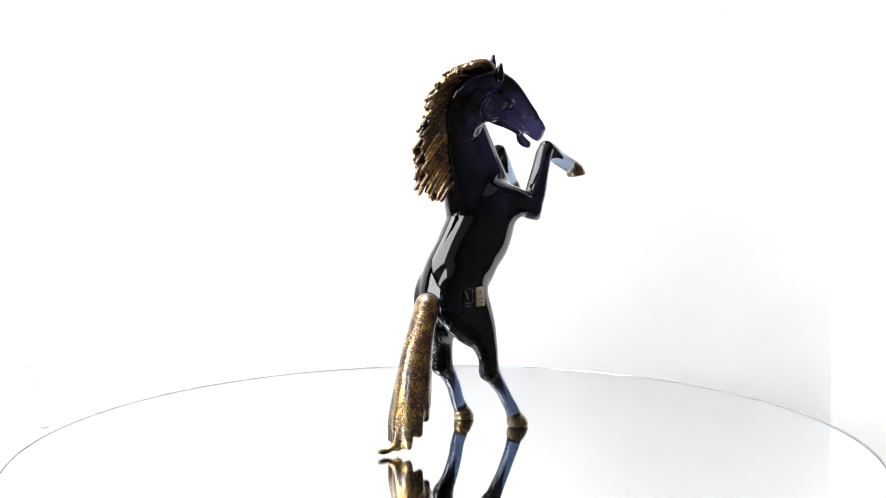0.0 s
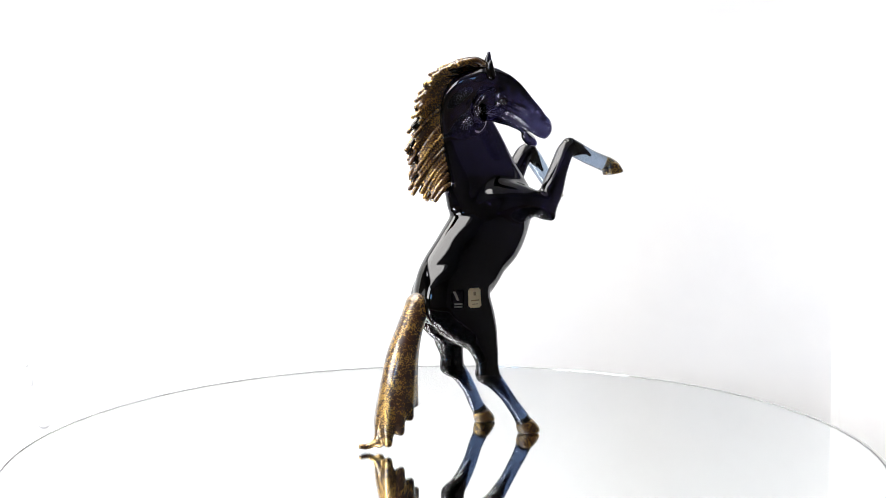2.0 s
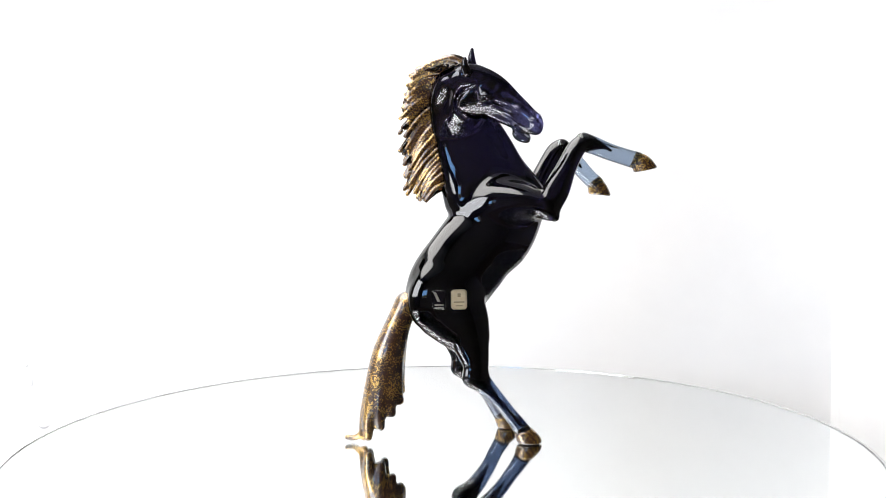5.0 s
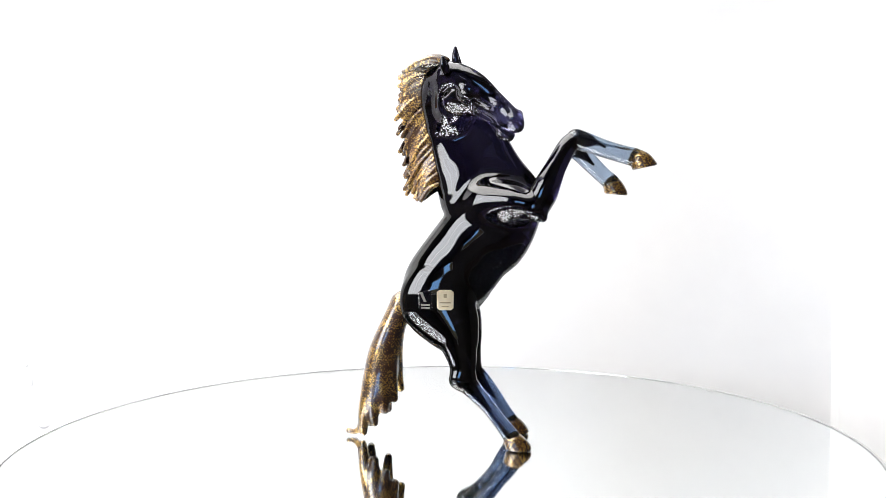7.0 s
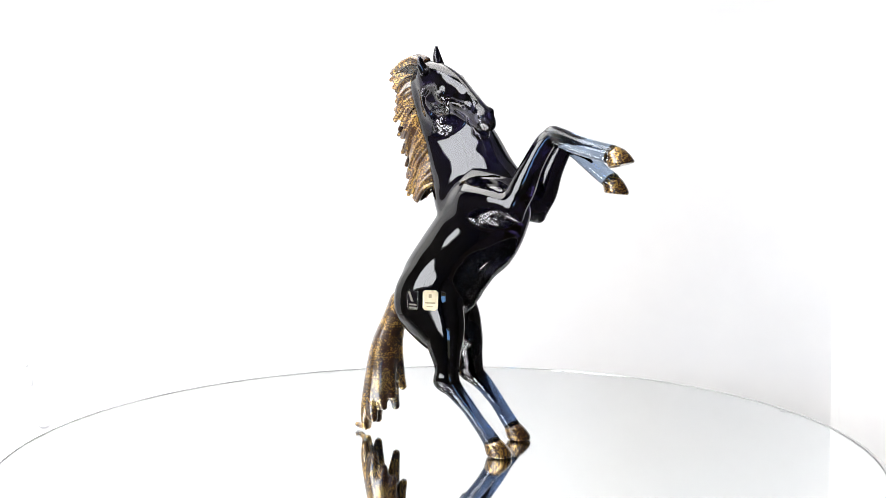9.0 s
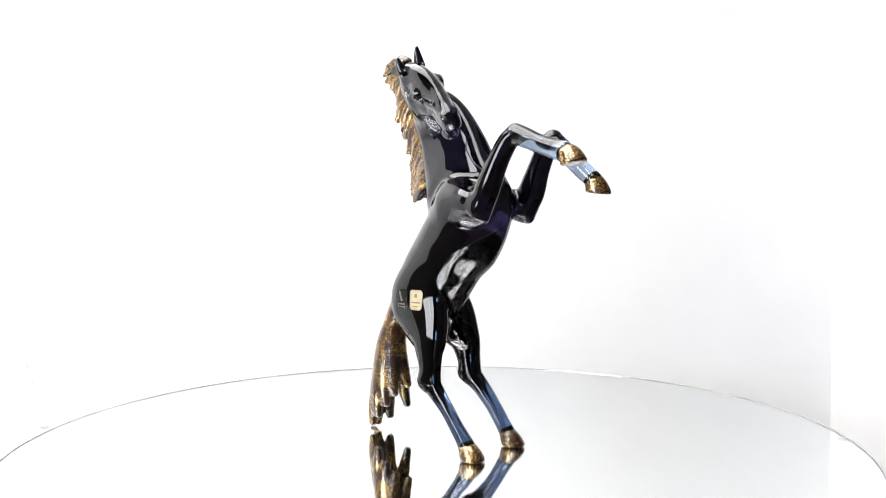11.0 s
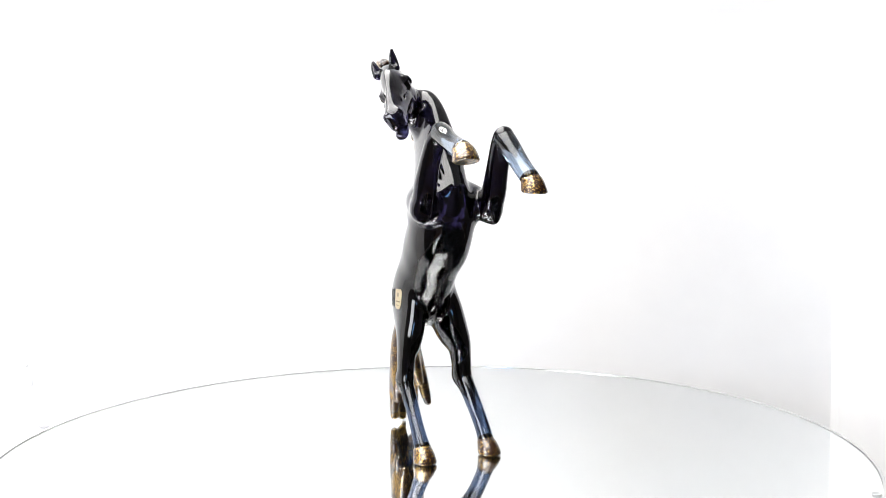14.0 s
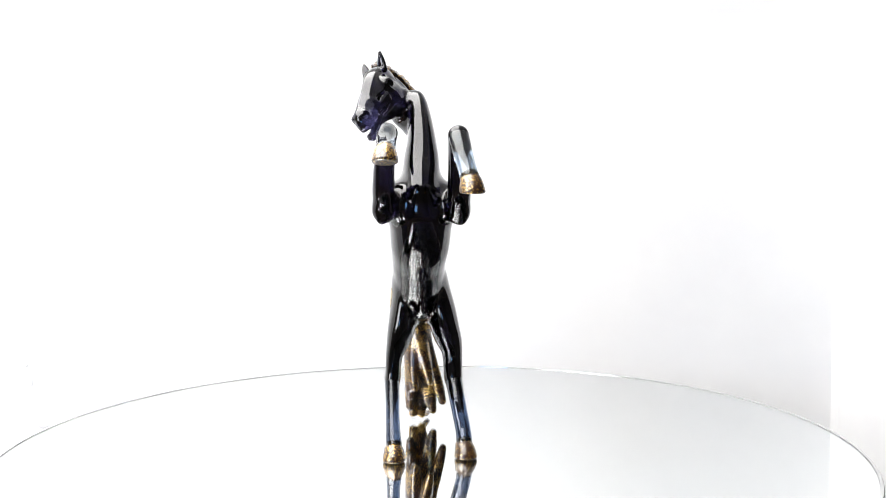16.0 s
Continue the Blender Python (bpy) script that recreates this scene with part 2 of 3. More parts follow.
vs = [bm.verts.new((x, y, z)) for z in (FLOOR_Z, TOP) for x, y in ((EAST, H), (EAST, H - 0.011), (EAST - 0.011, H))]
for q in ((0, 1, 2), (5, 4, 3), (0, 3, 4, 1), (1, 4, 5, 2), (2, 5, 3, 0)):
    bm.faces.new([vs[i] for i in q])
bmesh.ops.recalc_face_normals(bm, faces=bm.faces)
tagged(part("trim", bm, M_WHITE), "white fabric fold in the booth's corner", "trim", kind="structure")
# faint creases in the lining, their shade put in as flat grey patches
for x, z, w, h in ((-0.752, -0.013, 0.0035, 0.014), (-0.774, -0.077, 0.004, 0.012), (-0.782, -0.043, 0.004, 0.007), (-0.752, -0.163, 0.012, 0.006)):
    bm = bmesh.new()
    ring_in = [bm.verts.new((x + 0.6 * w * math.cos(a), H - 0.0016, z + 0.6 * h * math.sin(a))) for a in (i * math.pi / 8 for i in range(16))]
    ring_out = [bm.verts.new((x + w * (1 + 0.15 * math.sin(3 * a)) * math.cos(a), H - 0.0004, z + h * math.sin(a))) for a in (i * math.pi / 8 for i in range(16))]
    bm.faces.new(ring_in)
    for i in range(16):
        bm.faces.new((ring_in[i], ring_out[i], ring_out[(i + 1) % 16], ring_in[(i + 1) % 16]))
    bmesh.ops.recalc_face_normals(bm, faces=bm.faces)
    part("crease_shade", bm, M_CREASE_SHADE, booth[0], "faint grey patch painted as the shade of a crease in the white lining")

# ---- the dim room round it ----
RX0, RX1, RY0, RY1, RZ1 = -2.0, 2.2, -3.2, 1.3, 1.75
tagged(box_ob("floor", (RX0 - 0.1, RY0 - 0.1, FLOOR_Z - 0.1), (RX1 + 0.1, RY1 + 0.1, FLOOR_Z), M_FLOOR), "dark wooden floor of the room", "floor", kind="structure")
tagged(box_ob("ceiling", (RX0 - 0.1, RY0 - 0.1, RZ1), (RX1 + 0.1, RY1 + 0.1, RZ1 + 0.1), M_CEIL), "plain dim ceiling of the room", "ceiling", kind="structure")
tagged(box_ob("wall_north", (RX0 - 0.1, RY1, FLOOR_Z), (RX1 + 0.1, RY1 + 0.1, RZ1), M_WALL), "grey-brown painted wall behind the booth", "wall", kind="structure")
bm = bmesh.new()
box(bm, (RX0 - 0.1, RY0 - 0.1, FLOOR_Z), (-1.7, RY0, RZ1))
box(bm, (-1.0, RY0 - 0.1, FLOOR_Z), (RX1 + 0.1, RY0, RZ1))
box(bm, (-1.7, RY0 - 0.1, FLOOR_Z), (-1.0, RY0, 0.08))
box(bm, (-1.7, RY0 - 0.1, 0.92), (-1.0, RY0, RZ1))
tagged(part("wall_south", bm, M_WALL), "dim grey-brown painted wall with a narrow window opening", "wall", kind="structure")
tagged(box_ob("wall_right", (RX1, RY0, FLOOR_Z), (RX1 + 0.1, RY1, RZ1), M_WALL), "dim grey-brown painted room wall", "wall", kind="structure")
WY0, WY1, WZ0, WZ1 = -2.2, -0.7, 0.25, 1.5
bm = bmesh.new()
box(bm, (RX0 - 0.1, RY0, FLOOR_Z), (RX0, WY0, RZ1))
box(bm, (RX0 - 0.1, WY1, FLOOR_Z), (RX0, RY1, RZ1))
box(bm, (RX0 - 0.1, WY0, FLOOR_Z), (RX0, WY1, WZ0))
box(bm, (RX0 - 0.1, WY0, WZ1), (RX0, WY1, RZ1))
tagged(part("wall_left", bm, M_WALL), "grey-brown painted wall with a window opening", "wall", kind="structure")
window = tagged(new("window_1"), "white-framed window letting in daylight", "window", kind="structure")
bm = bmesh.new()
for lo, hi in (((WY0, WZ0), (WY1, WZ0 + 0.05)), ((WY0, WZ1 - 0.05), (WY1, WZ1)), ((WY0, WZ0 + 0.05), (WY0 + 0.05, WZ1 - 0.05)), ((WY1 - 0.05, WZ0 + 0.05), (WY1, WZ1 - 0.05)), ((-1.465, WZ0 + 0.05), (-1.435, WZ1 - 0.05))):
    box(bm, (RX0 - 0.08, lo[0], lo[1]), (RX0 - 0.02, hi[0], hi[1]))
part("window_frame", bm, M_FRAME, window)
window = tagged(new("window_2"), "narrow white-framed window with blue daylight", "window", kind="structure")
bm = bmesh.new()
for x0, x1, z0, z1 in ((-1.7, -1.0, 0.08, 0.12), (-1.7, -1.0, 0.88, 0.92), (-1.7, -1.66, 0.12, 0.88), (-1.04, -1.0, 0.12, 0.88)):
    box(bm, (x0, RY0 - 0.08, z0), (x1, RY0 - 0.02, z1))
part("window_frame", bm, M_FRAME, window)

# ---- plinth and turntable ----
bm = bmesh.new()
lathe(bm, [(0, FLOOR_Z), (0.295, FLOOR_Z), (0.3, FLOOR_Z + 0.005), (0.3, -0.069), (0.296, -0.065), (0, -0.065)], 64)
tagged(part("plinth", bm, M_PLINTH), "round white laminate plinth under the turntable", "plinth")

turntable = tagged(new("turntable"), "round mirror-topped turntable with a thin glass edge", "turntable")
CX, CY = 0.008, 0.0004
RIM = 0.448
bm = bmesh.new()
lathe(bm, [(0, -0.006), (RIM - 0.001, -0.006), (RIM - 0.001, -0.0025), (0, -0.0025)], 256, (CX, CY))
part("mirror", bm, M_MIRROR, turntable, "silvered mirror disc")
bm = bmesh.new()
lathe(bm, [(0, -0.0022), (RIM - 0.0012, -0.0022), (RIM - 0.0012, -0.0006), (RIM - 0.0018, 0.0), (0, 0.0)], 256, (CX, CY))
part("glass_top", bm, M_PANE, turntable, "clear glass sheet over the mirror")
bm = bmesh.new()
lathe(bm, [(RIM - 0.0011, -0.0062), (RIM + 0.0009, -0.0062), (RIM + 0.0012, -0.005), (RIM + 0.0012, -0.001), (RIM + 0.0006, 0.0004), (RIM - 0.0023, 0.0004), (RIM - 0.0023, 0.0002), (RIM - 0.0011, 0.0002), (RIM - 0.0011, -0.0062)], 256, (CX, CY))
part("rim", bm, M_EDGE, turntable, "thin grey ground edge")
bm = bmesh.new()
lathe(bm, [(0.0024, 0.0001), (0.0026, 0.0006), (0.0034, 0.0008), (0.0042, 0.0006), (0.0044, 0.0001), (0.0024, 0.0001)], 24, (-0.0205, 0.4403))
part("rim_mark", bm, M_EDGE, turntable, "small grey ring on the glass by the edge")
bm = bmesh.new()
lathe(bm, [(0, -0.064), (0.16, -0.064), (0.165, -0.06), (0.165, -0.03), (0.14, -0.022), (0.14, -0.0066), (0, -0.0066)], 64)
part("drive_base", bm, M_BASE, turntable, "black turntable base")

# ---- the rearing glass horse ----
horse = tagged(new("horse_figurine"), "rearing dark violet glass horse with gold mane, tail and hooves", "glass figurine")

# head: its own axes from the poll; it turns and leans to its right
POLL = np.array([32.6, -64.9, 397.8])
HF = np.array([0.862, -0.12, -0.491])
HF /= np.linalg.norm(HF)
HL = np.array([0.397, 0.79, 0.494])
HL -= HF * (HL @ HF)
HL /= np.linalg.norm(HL)
HU = np.cross(HF, HL)
HEAD_AXES = np.stack([HF, HL, HU])


def hd(f_, l_, u_):
    return POLL + f_ * HF + l_ * HL + u_ * HU


def head_rows(rows):
    return [(*hd(*r[:3]), *r[3:]) for r in rows]


torso = loft([
    (3, -16.5, 160, 36.5, 27.5), (14, -16.5, 172, 43, 28.5), (31, -17, 192, 45, 27.5), (44, -16.5, 209, 45, 29), (59, -16, 227, 46, 29.5),
    (63, -15, 240, 46, 31)], sub=7)
neck = loft([
    (58, -14, 262, 45, 21), (51, -13, 291, 44, 17), (37, -14.5, 326, 37, 12.2), (28, -18, 345, 30, 9.8),
    (26, -26, 353, 23, 9.5), (28, -37, 360, 19, 10), (31, -49, 370, 17, 11)], sub=7, power=3.2)
head = loft(head_rows([(2, 0, -17, 17, 12.5), (14, 1, -20, 23, 13), (29, 0.5, -23, 26, 13.2), (50, -2, -22.5, 20, 10.5), (68, -6, -22, 16.5, 9.5), (80, -9, -23.5, 16, 10)]), HL)


fields = [
    (torso, 0),
    (blob((80, -14, 256), (31, 28, 25)), 10),
    (loft([(66, -14, 222, 38, 27), (80, -14, 236, 33, 26), (93, -14, 247, 25, 24)], sub=5), 10),
    (neck, 4),
    (loft([(10, -19, 340, 14, 9), (6, -30, 366, 14, 8), (11, -45, 382, 13, 8), (24, -56, 387, 12, 9)], sub=6), 8),
    (blob((32, -46, 72), (9, 7.4, 9)), 5),
    (blob((28.5, 18.5, 72), (9, 8.4, 9)), 5),
    (rod((72, -14, 302, 14), (92, -14, 284, 15), (104, -14, 268, 15)), 8),
    # thighs down to the hocks
    (loft([(8, -32, 152, 40, 15), (21, -35, 134, 32.5, 14), (31.5, -39, 117.5, 22.8, 12), (34, -42, 107, 19, 9.8), (37, -44, 94, 15.5, 8.7), (39, -45, 80, 13, 8.2), (42, -46, 70, 11.8, 7.8)]), 7),
    (loft([(8, 3.5, 152, 36, 13.5), (19, 8.5, 134, 31, 14.5), (28, 13.5, 117.5, 22.3, 13), (30, 17, 107, 19.5, 11.5), (33, 18, 93, 15.5, 10.5), (36, 18.5, 78, 13, 9.8), (39, 19, 69, 11.7, 9.2)]), 7),
    # shoulders, forearms, elbows
    (rod((66, -27, 259, 23), (90, -40, 258, 18), (106, -47, 255, 13), (116, -50, 250, 10), sub=10), 13),
    (rod((60, -1, 259, 23), (84, 11, 258, 18), (100, 18, 255, 13), (111, 22, 249, 10), sub=10), 13),
    (loft([(116, -50, 250, 10, 9.8), (123.5, -50, 268, 14, 10.8), (135, -48.5, 293, 11, 10), (147, -46, 314, 10, 9.7), (157, -44.5, 321, 9.2, 9.4)]), 7),
    (loft([(110, 22, 248, 11, 10.5), (118, 22.5, 266, 15, 11.5), (128, 22.5, 290, 12, 10.8), (140, 22, 313, 10.6, 10.4), (148, 21, 319, 10, 10.2)]), 7),
    (rod((114, -50, 247, 9.5), (122, -52, 241, 5)), 4),
    (rod((106, 22, 246, 9.5), (114, 24, 240, 5)), 4),
    # withers and groin
    (rod((12, -14, 272, 5), (17, -14, 254, 6)), 8),
    (rod((36, -13, 142, 6), (47, -13, 148, 4.5), (58, -14, 160, 2.5)), 7),
    (head, 7),
]
EYES = {-1: (27.5, -14.5, -20.0), 1: (26.5, 15.5, -17.5)}
for s in (-1, 1):
    ef, el, eu = EYES[s]
    fields += [
        # cheek disc with the groove round it
        (blob(hd(22, 1.5 + 8 * s, -33), (17, 7.5, 16.5), HEAD_AXES), 2.0),
        (ring(hd(21, 1.5 + 15 * s, -33), HEAD_AXES, 17.5, 3.0), -1.6),
        # brow, socket, lids
        (blob(hd(ef - 2, el - 5 * s, eu + 5.5), (10, 5, 4.2), HEAD_AXES), 2.5),
        (blob(hd(ef, el - 3.2 * s, eu), (9.5 + 0.5 * s, 7 + 0.8 * s, 8.7 + 0.7 * s), HEAD_AXES), 1.5),
        (ring(hd(ef, el + 2.4 * s, eu), HEAD_AXES, 5.6, 1.8), -1.0),
        (rod((*hd(ef - 7, el + 0.5 * s, eu + 1), 1.1), (*hd(ef, el + 2.6 * s, eu + 5.4), 1.4), (*hd(ef + 8, el - 0.5 * s, eu + 0.5), 1.0), sub=5), 1.0),
        # face bone, nostril, lip corners
        (rod((*hd(34, 9.0 * s, -27), 2.8), (*hd(52, 7.5 * s - 1, -25), 2.3), (*hd(68, 6.5 * s - 6, -21), 2.0)), 2.5),
        (rod((*hd(38, 9.5 * s, -20), 1.8), (*hd(56, 8 * s - 3, -17.5), 2.0)), -2.0),
        (blob(hd(84, 6.5 * s - 9, -15), (6.4, 4.2, 5.2), HEAD_AXES), 1.6),
        (blob(hd(88.5, 9 * s - 9, -15), (3.4, 3.4, 2.4), HEAD_AXES), -1.0),
        (blob(hd(73, 8.5 * s - 8, -25), (5, 2.8, 3.4), HEAD_AXES), 1.2),
        (blob(hd(62, 8.5 * s - 5, -13), (4, 2.2, 3), HEAD_AXES), 1.5),
        (rod((*hd(40, 8.5 * s, -35), 2.4), (*hd(60, 7.5 * s - 4, -33.5), 2.0)), 2),
        (rod((*hd(46, 9.5 * s - 2, -30), 1.6), (*hd(64, 9 * s - 6, -28.5), 1.8)), -1.6),
    ]
fields += [
    (blob(hd(79, -12, -39), (10, 7.5, 5.0), HEAD_AXES), 2.5),
    # the open mouth
    (loft(head_rows([(72, -8, -32, 1.3, 14), (84, -9, -32, 2.4, 14), (97, -11, -32.5, 4.6, 14)]), HL), -1.2),
    (rod((*hd(70, -7, -6.5), 1.6), (*hd(40, 0, 1.0), 1.2), (*hd(20, 1, 2.0), 1.0)), 4),
    (blob(hd(89, -9, -24.5), (4, 7.5, 3.4), HEAD_AXES), 1.5),
    (blob(hd(87, -12, -38.5), (3.6, 5.8, 3.2), HEAD_AXES), 1.5),
    # uneven lower lip and teeth ridge
    (blob(hd(84, -16, -35.5), (3.0, 2.4, 2.4), HEAD_AXES), 1.0),
    (blob(hd(84, -6, -35.5), (3.0, 2.4, 2.4), HEAD_AXES), 1.0),
    (blob(hd(83, -14, -28.5), (3.2, 2.4, 2.0), HEAD_AXES), 1.0),
]
body_field = union(fields)
for s in (-1, 1):
    ef, el, eu = EYES[s]
    c = hd(ef, el, eu)
    skin("eye", blob(c, (4.8, 4.0, 4.4), HEAD_AXES), c - 7, c + 7, 0.8, M_EYE, horse, "round glossy black glass eye")
body = skin("body", body_field, (-44, -96, 54), (176, 46, 424), 1.2, M_BODY, horse, "near-black violet glass body, clearer at the head", 10)

for base, lo in (((27, -69, 389), (10, -86, 380)), ((36, -53, 396), (22, -70, 388))):
    b = np.array(base, float)
    tip = b + (np.array([-3, -4, 13]) if base[2] < 392 else np.array([-2, -3, 18]))
    mid = 0.5 * (b + tip) + np.array([-1.0, 0, 0])
    f = union([(rod((*b, 5.2), (*mid, 4.3), (*tip, 1.8), sub=6), 0), (rod((*(b + np.array([4.5, -2, 4])), 2.8), (*(tip + np.array([3.5, -1.5, -1])), 1.2), sub=2), -1.5)])
    skin("ear", f, lo, np.array(lo) + (34, 34, 36), 0.9, M_BODY, horse, "pointed dark glass ear")


# lower legs of smoky blue glass, hooves of amber and gold
def lower_leg(rows, lo, hi, mat=M_FORE, label="transparent pale blue glass lower leg"):
    return skin("lower_leg", loft(rows), lo, hi, 1.6, mat, horse, label)


def vein(rows, lo, hi, mat, parent, label):
    return skin("core", rod(*rows, sub=4), lo, hi, 1.0, mat, parent, label)


leg = lower_leg([(155, -44.5, 320.5, 10.2, 9.6), (167, -44.5, 316.5, 9.6, 9.2), (182, -44.5, 310.5, 9.0, 8.6), (199, -44.5, 305, 8.9, 8.6), (213, -44.5, 301, 9.4, 9.2)], (138, -60, 285), (228, -30, 338))
vein([(152, -44.5, 320, 7.5), (166, -43.5, 318, 4.6), (176, -44, 315, 1.8), (184, -45, 311, 0.9)], (140, -56, 304), (190, -33, 332), M_BODY, leg, "dark glass tongue running into the clear leg")
leg = lower_leg([(147, 21, 318, 10.4, 10.2), (157, 22.5, 310, 10, 9.8), (170, 25, 297, 9.4, 9), (181, 27.5, 286, 8.9, 8.7), (190, 29, 278.5, 9, 9)], (130, 5, 262), (204, 44, 332))
vein([(144, 21, 317, 7.5), (156, 22.5, 311, 4.8), (165, 24, 303, 2.0), (171, 25, 297, 0.9)], (133, 9, 290), (178, 34, 328), M_BODY, leg, "dark glass tongue running into the clear leg")
leg = lower_leg([(41, -46, 71, 11.6, 7.6), (51, -45.5, 60, 9.3, 7.3), (63.5, -45, 46.5, 7.6, 6.9), (74, -44.5, 33, 7.4, 7.0), (82, -44, 23, 8.0, 7.4), (89, -43, 13, 9, 8)], (24, -60, 2), (104, -30, 88), M_HIND, "transparent smoky blue glass lower leg")
vein([(41, -46, 71, 7.0), (50, -45.5, 61, 4.6), (59, -45, 51, 2.2), (68, -45, 40, 0.9)], (30, -56, 34), (74, -36, 82), M_VEIN, leg, "navy glass core inside the leg")
leg = lower_leg([(38.5, 19, 70, 11.6, 9), (50, 21, 58.5, 9.8, 8.4), (63, 24, 41.5, 8.2, 8), (72, 27, 26, 8.2, 7.8), (80, 28, 14, 8.8, 8)], (22, 4, 3), (98, 44, 87), M_HIND, "transparent smoky blue glass lower leg")
vein([(39, 19.5, 70, 7.2), (48, 21, 60, 4.8), (56, 22.5, 50, 2.2), (63, 24, 41, 0.9)], (28, 8, 36), (70, 32, 81), M_VEIN, leg, "navy glass core inside the leg")


def hoof(rows, point, normal):
    """A slanted, flared block with a flat sole."""
    f = cut_below(union([(loft(rows, sub=4), 0), (ring(rows[0][:3], np.array([[1, 0, 0], [0, 0.35, 0.94], [0, -0.94, 0.35]]), rows[0][3] - 1.6, 1.9), 1.5)]), point, normal, 2.4)
    c = np.mean([r[:3] for r in rows], 0)
    return skin("hoof", f, c - 24, c + 24, 1.2, M_HOOF, horse, "glossy amber glass hoof flecked with gold")


hoof([(217, -44.5, 298.5, 10, 9.6), (220, -44.5, 295.5, 11.2, 10.8), (223, -44.5, 290, 12.6, 11.8)], (222.5, -44.5, 290.5), (-0.2, 0, 1))
hoof([(191.5, 30, 274.5, 10, 9.6), (193, 30.5, 271, 11.2, 10.8), (195, 31, 265, 12.4, 11.8)], (194, 31, 265), (0.1, 0, 1))
hoof([(90.5, -43, 9, 9.8, 9.2), (93, -43, 6, 11.4, 10.6), (96.5, -43, 0.5, 12.9, 11.8)], (95.5, -43, 0.3), (0, 0, 1))
hoof([(82, 28, 9.5, 9.8, 9.2), (84.5, 28.5, 6, 11.3, 10.6), (87.5, 29, 0.5, 12.7, 11.8)], (87, 29, 0.3), (0, 0, 1))

# mane: a fused fan of strands that leaves the crest and hangs behind the neck
rng = np.random.RandomState(4)
crest = spline([(24, -60, 400), (8, -48, 397), (-2, -33, 385), (-4, -20, 362), (-1, -14, 335), (4, -12, 305), (9, -13, 276)], 10)
ends = spline([(4, -58, 404), (-17, -53, 397), (-29, -37, 387), (-32.5, -22, 370), (-37, -19, 350), (-36.5, -6, 318), (-31, -2, 294), (-32, -1, 275), (-20, -10, 263), (-11, -14, 261)], 10)


def along(path, s):
    k = np.clip(s, 0, 1) * (len(path) - 1)
    i = min(int(k), len(path) - 2)
    return path[i] + (k - i) * (path[i + 1] - path[i])


strands = []
fan = []
for i in range(15):
    s = i / 14
    a, b = along(crest, s), along(ends, s)
    fan.append((rod((*a, 5.4), (*(a + 0.45 * (b - a) + np.array([0, 0, 2])), 4.8), (*(a + 0.88 * (b - a)), 3.4), sub=2), 5))
for side in (-1, 0, 1):
    count = 19 if side == 0 else 34
    for i in range(count):
        s = (i + 0.5 + rng.uniform(-0.25, 0.25)) / count
        a, b = along(crest, s), along(ends, min(s + 0.02, 1))
        reach = rng.uniform(0.95, 1.06) if side == 0 else rng.uniform(0.72, 0.98)
        out = np.array([0.0, (5.2 + rng.uniform(-1.2, 1.8)) * side, 0.0])
        b = a + (b - a) * reach + np.array([0, rng.uniform(-1.5, 1.5), rng.uniform(-2, 1)])
        mid = a + 0.5 * (b - a) + np.array([0, 0, 3.5])
        strands.append((rod((*(a + out * 0.8), 2.4), (*(mid + out), 2.5), (*(b + out * 0.6), 2.3), sub=3), 0.4))
mane = skin("mane", union(strands), (-52, -76, 248), (36, 16, 420), 1.25, M_MANE, horse, "gold-flecked amber glass mane of fused strands")
skin("core", union(fan), (-46, -72, 252), (36, 8, 416), 1.8, M_CORE, mane, "dark amber glass behind the gold strands")

# tail: fingers that part towards the foot, the longest curling on the mirror
root = np.array([-32.0, -17.0, 149.0])
fingers = []
for tip, mid, r in (
        ((-79, -15, 7), (-64, -17, 92), 5.6), ((-75, -26, 9), (-62, -23, 92), 5.4), ((-62, -29, 20), (-57, -27, 93), 5.4), ((-50, -28, 34), (-50, -27, 95), 5.4),
        ((-41, -23, 46), (-43, -23, 97), 5.2), ((-38, -6, 54), (-39, -15, 100), 5.0), ((-56, 9, 27), (-49, -8, 95), 5.2), ((-73, -2, 13), (-60, -11, 91), 5.6)):
    tip, mid = np.array(tip, float), np.array(mid, float)
    low = mid + 0.7 * (tip - mid) + np.array([-2.0, 0, 0])
    upper = root + 0.5 * (mid - root) + np.array([-1.0, 0, 3])
    fingers.append((rod((*root, 8.5), (*upper, 7.0), (*mid, r + 1.2), (*low, r + 1.1), (*tip, 4.4), sub=5), 7.5))
fingers += [(rod((-78, -15, 24, 4), (-82, -14, 10, 3.6), (-90, -10, 4.5, 3.0), (-97, -8, 5.0, 2.8), sub=4), 2.5)]
skin("tail", union(fingers), (-106, -36, -1), (-22, 18, 168), 1.5, M_TAIL, horse, "dark amber glass tail flecked with gold leaf")


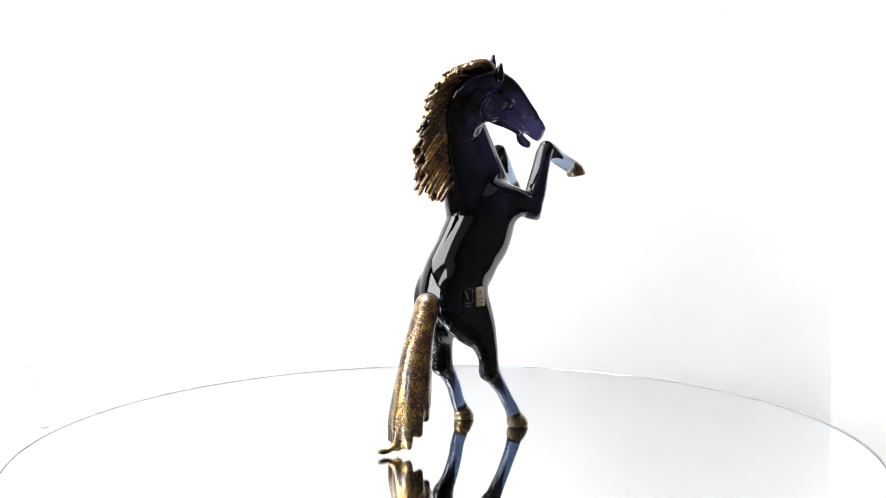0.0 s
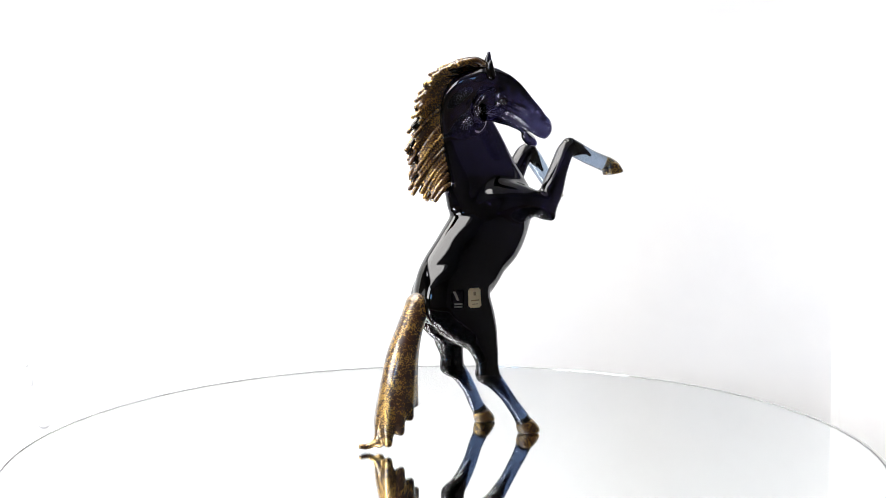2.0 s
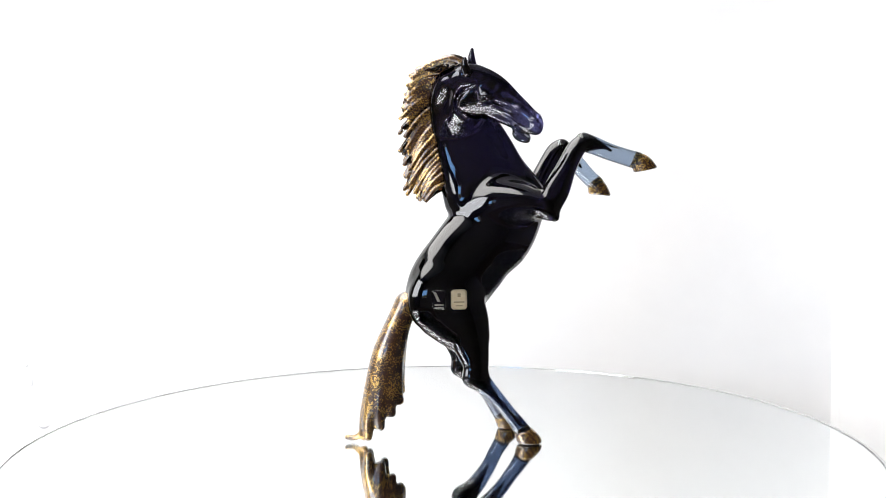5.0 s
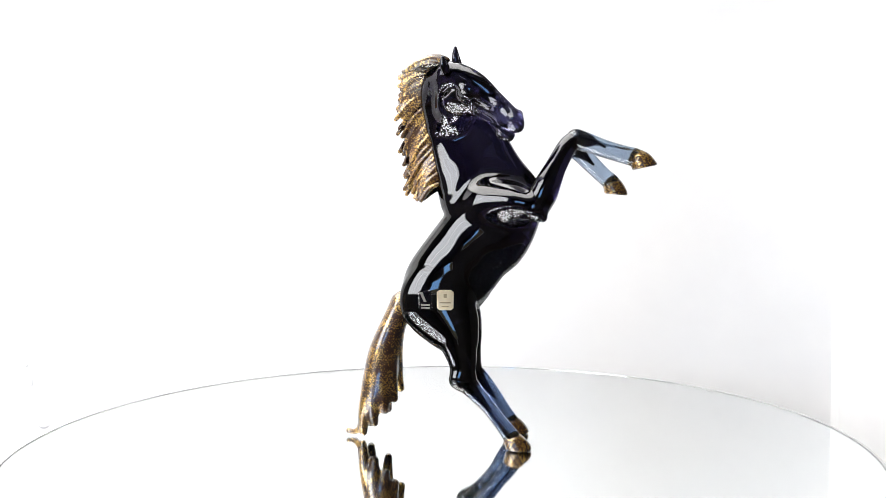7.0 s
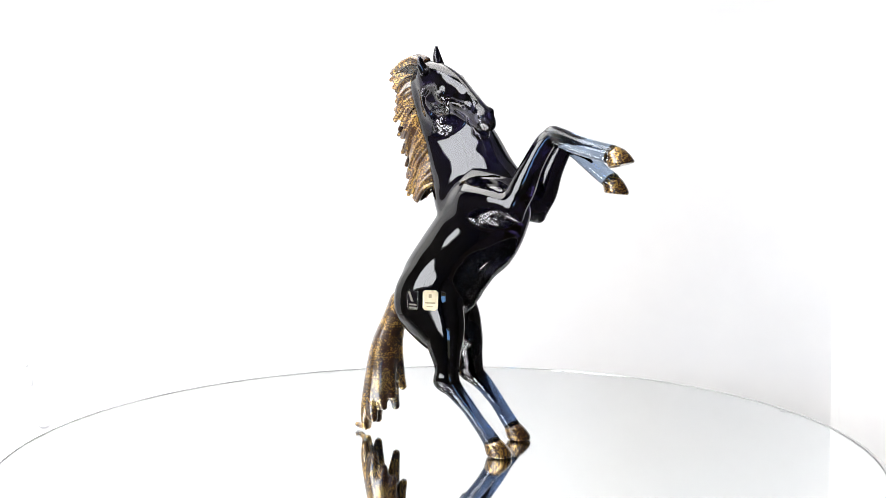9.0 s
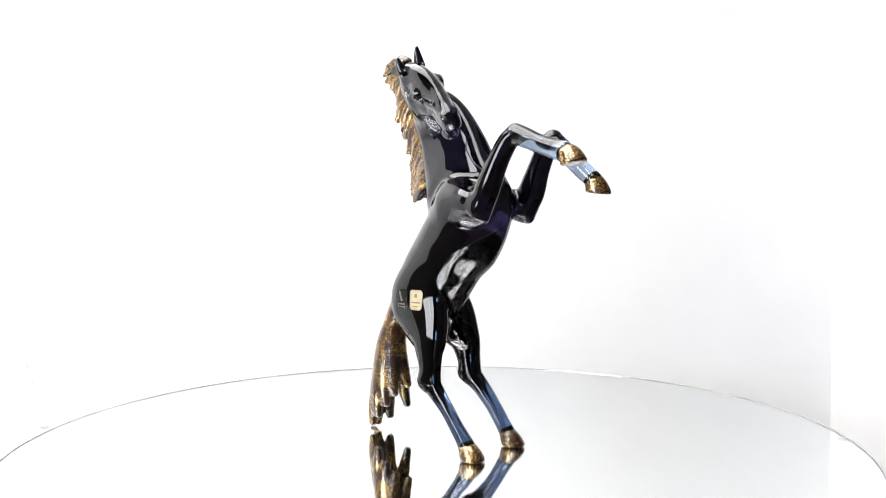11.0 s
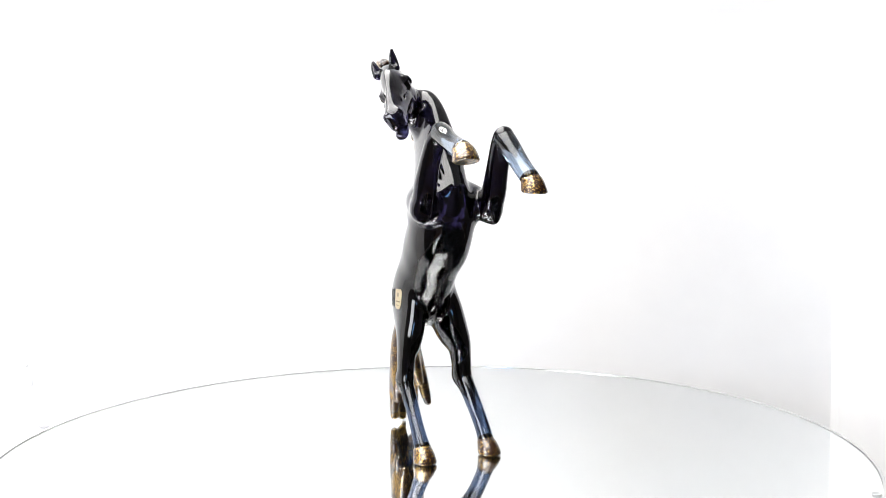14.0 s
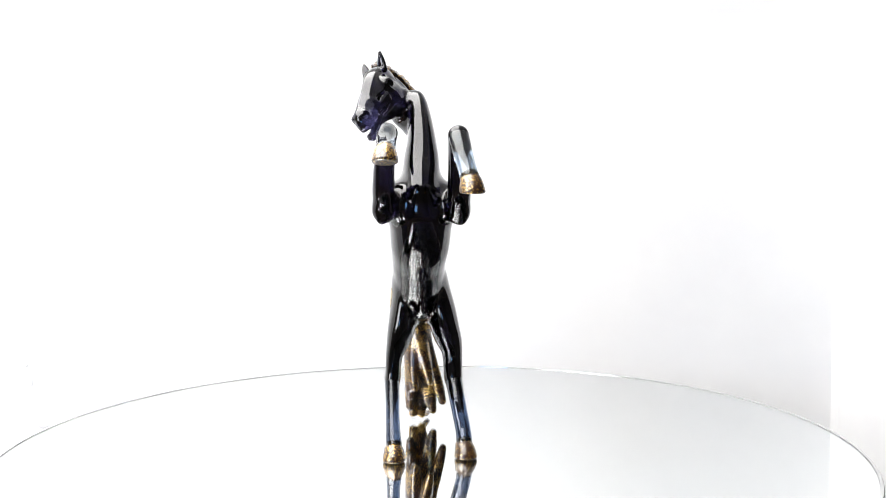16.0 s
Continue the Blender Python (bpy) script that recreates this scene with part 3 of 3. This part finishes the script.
# labels that follow the flank
def flank_sheet(x0, x1, z0, z1, lift, nx=8, nz=10, slant=0.0):
    """A small sheet laid on the right flank, lift millimetres above the glass."""
    xs, zs = np.linspace(x0, x1, nx), np.linspace(z0, z1, nz)
    xs, zs = list(xs), list(zs)
    P = np.array([(x + slant * (z - z0), -60.0, z) for x in xs for z in zs])
    for _ in range(12):
        d = body_field(P)
        P[:, 1] += np.clip(d - lift, -3, 3) * 0.8
    if nx > 6:
        # rounded corners
        for i, di in ((0, 1), (nx - 1, -1)):
            for j, dj in ((0, 1), (nz - 1, -1)):
                P[i * nz + j] += 0.55 * (P[(i + di) * nz + j + dj] - P[i * nz + j])
    bm = bmesh.new()
    vs = [bm.verts.new(p / 1000) for p in P]
    for i in range(nx - 1):
        for j in range(nz - 1):
            bm.faces.new((vs[i * nz + j], vs[(i + 1) * nz + j], vs[(i + 1) * nz + j + 1], vs[i * nz + j + 1]))
    bmesh.ops.solidify(bm, geom=bm.faces[:], thickness=0.00012)
    return bm


paper = tagged(new("paper_label"), "small cream foil label stuck on the glass flank", "label")
smooth(part("backing", flank_sheet(11.5, 29, 145.5, 166.5, 0.3), M_PAPER, paper))
for x0, x1, z0, z1 in ((14.5, 26, 152.6, 154.0), (16.5, 24, 149.0, 149.9), (18.6, 22, 158.5, 162.4)):
    part("printed_bar", flank_sheet(x0, x1, z0, z1, 0.55, 4, 3), M_INK, paper, "brown printed bar")
film = tagged(new("black_label"), "small black label with silver print on the glass flank", "label")
smooth(part("backing", flank_sheet(-8.5, 6.5, 145.5, 166, 0.25), M_BLACK, film))
part("printed_stroke", flank_sheet(-2.5, 0.5, 154, 164, 0.5, 3, 5, -0.45), M_SILVER, film, "slanted silver stroke")
for z0, z1 in ((149.8, 151.6), (146.8, 148.4)):
    part("printed_bar", flank_sheet(-5.5, 4.0, z0, z1, 0.5, 5, 3), M_SILVER, film, "silver printed bar")


# ---- the turning ----
def motions():
    START, RATE = 50.0, -8.6975
    for thing, offset in ((horse, START), (paper, START), (film, START), (turntable, 0.0)):
        walk(thing, [(t, pose(0, 0, 0, 0, 0, offset + RATE * t)) for t in range(17)])


motions()
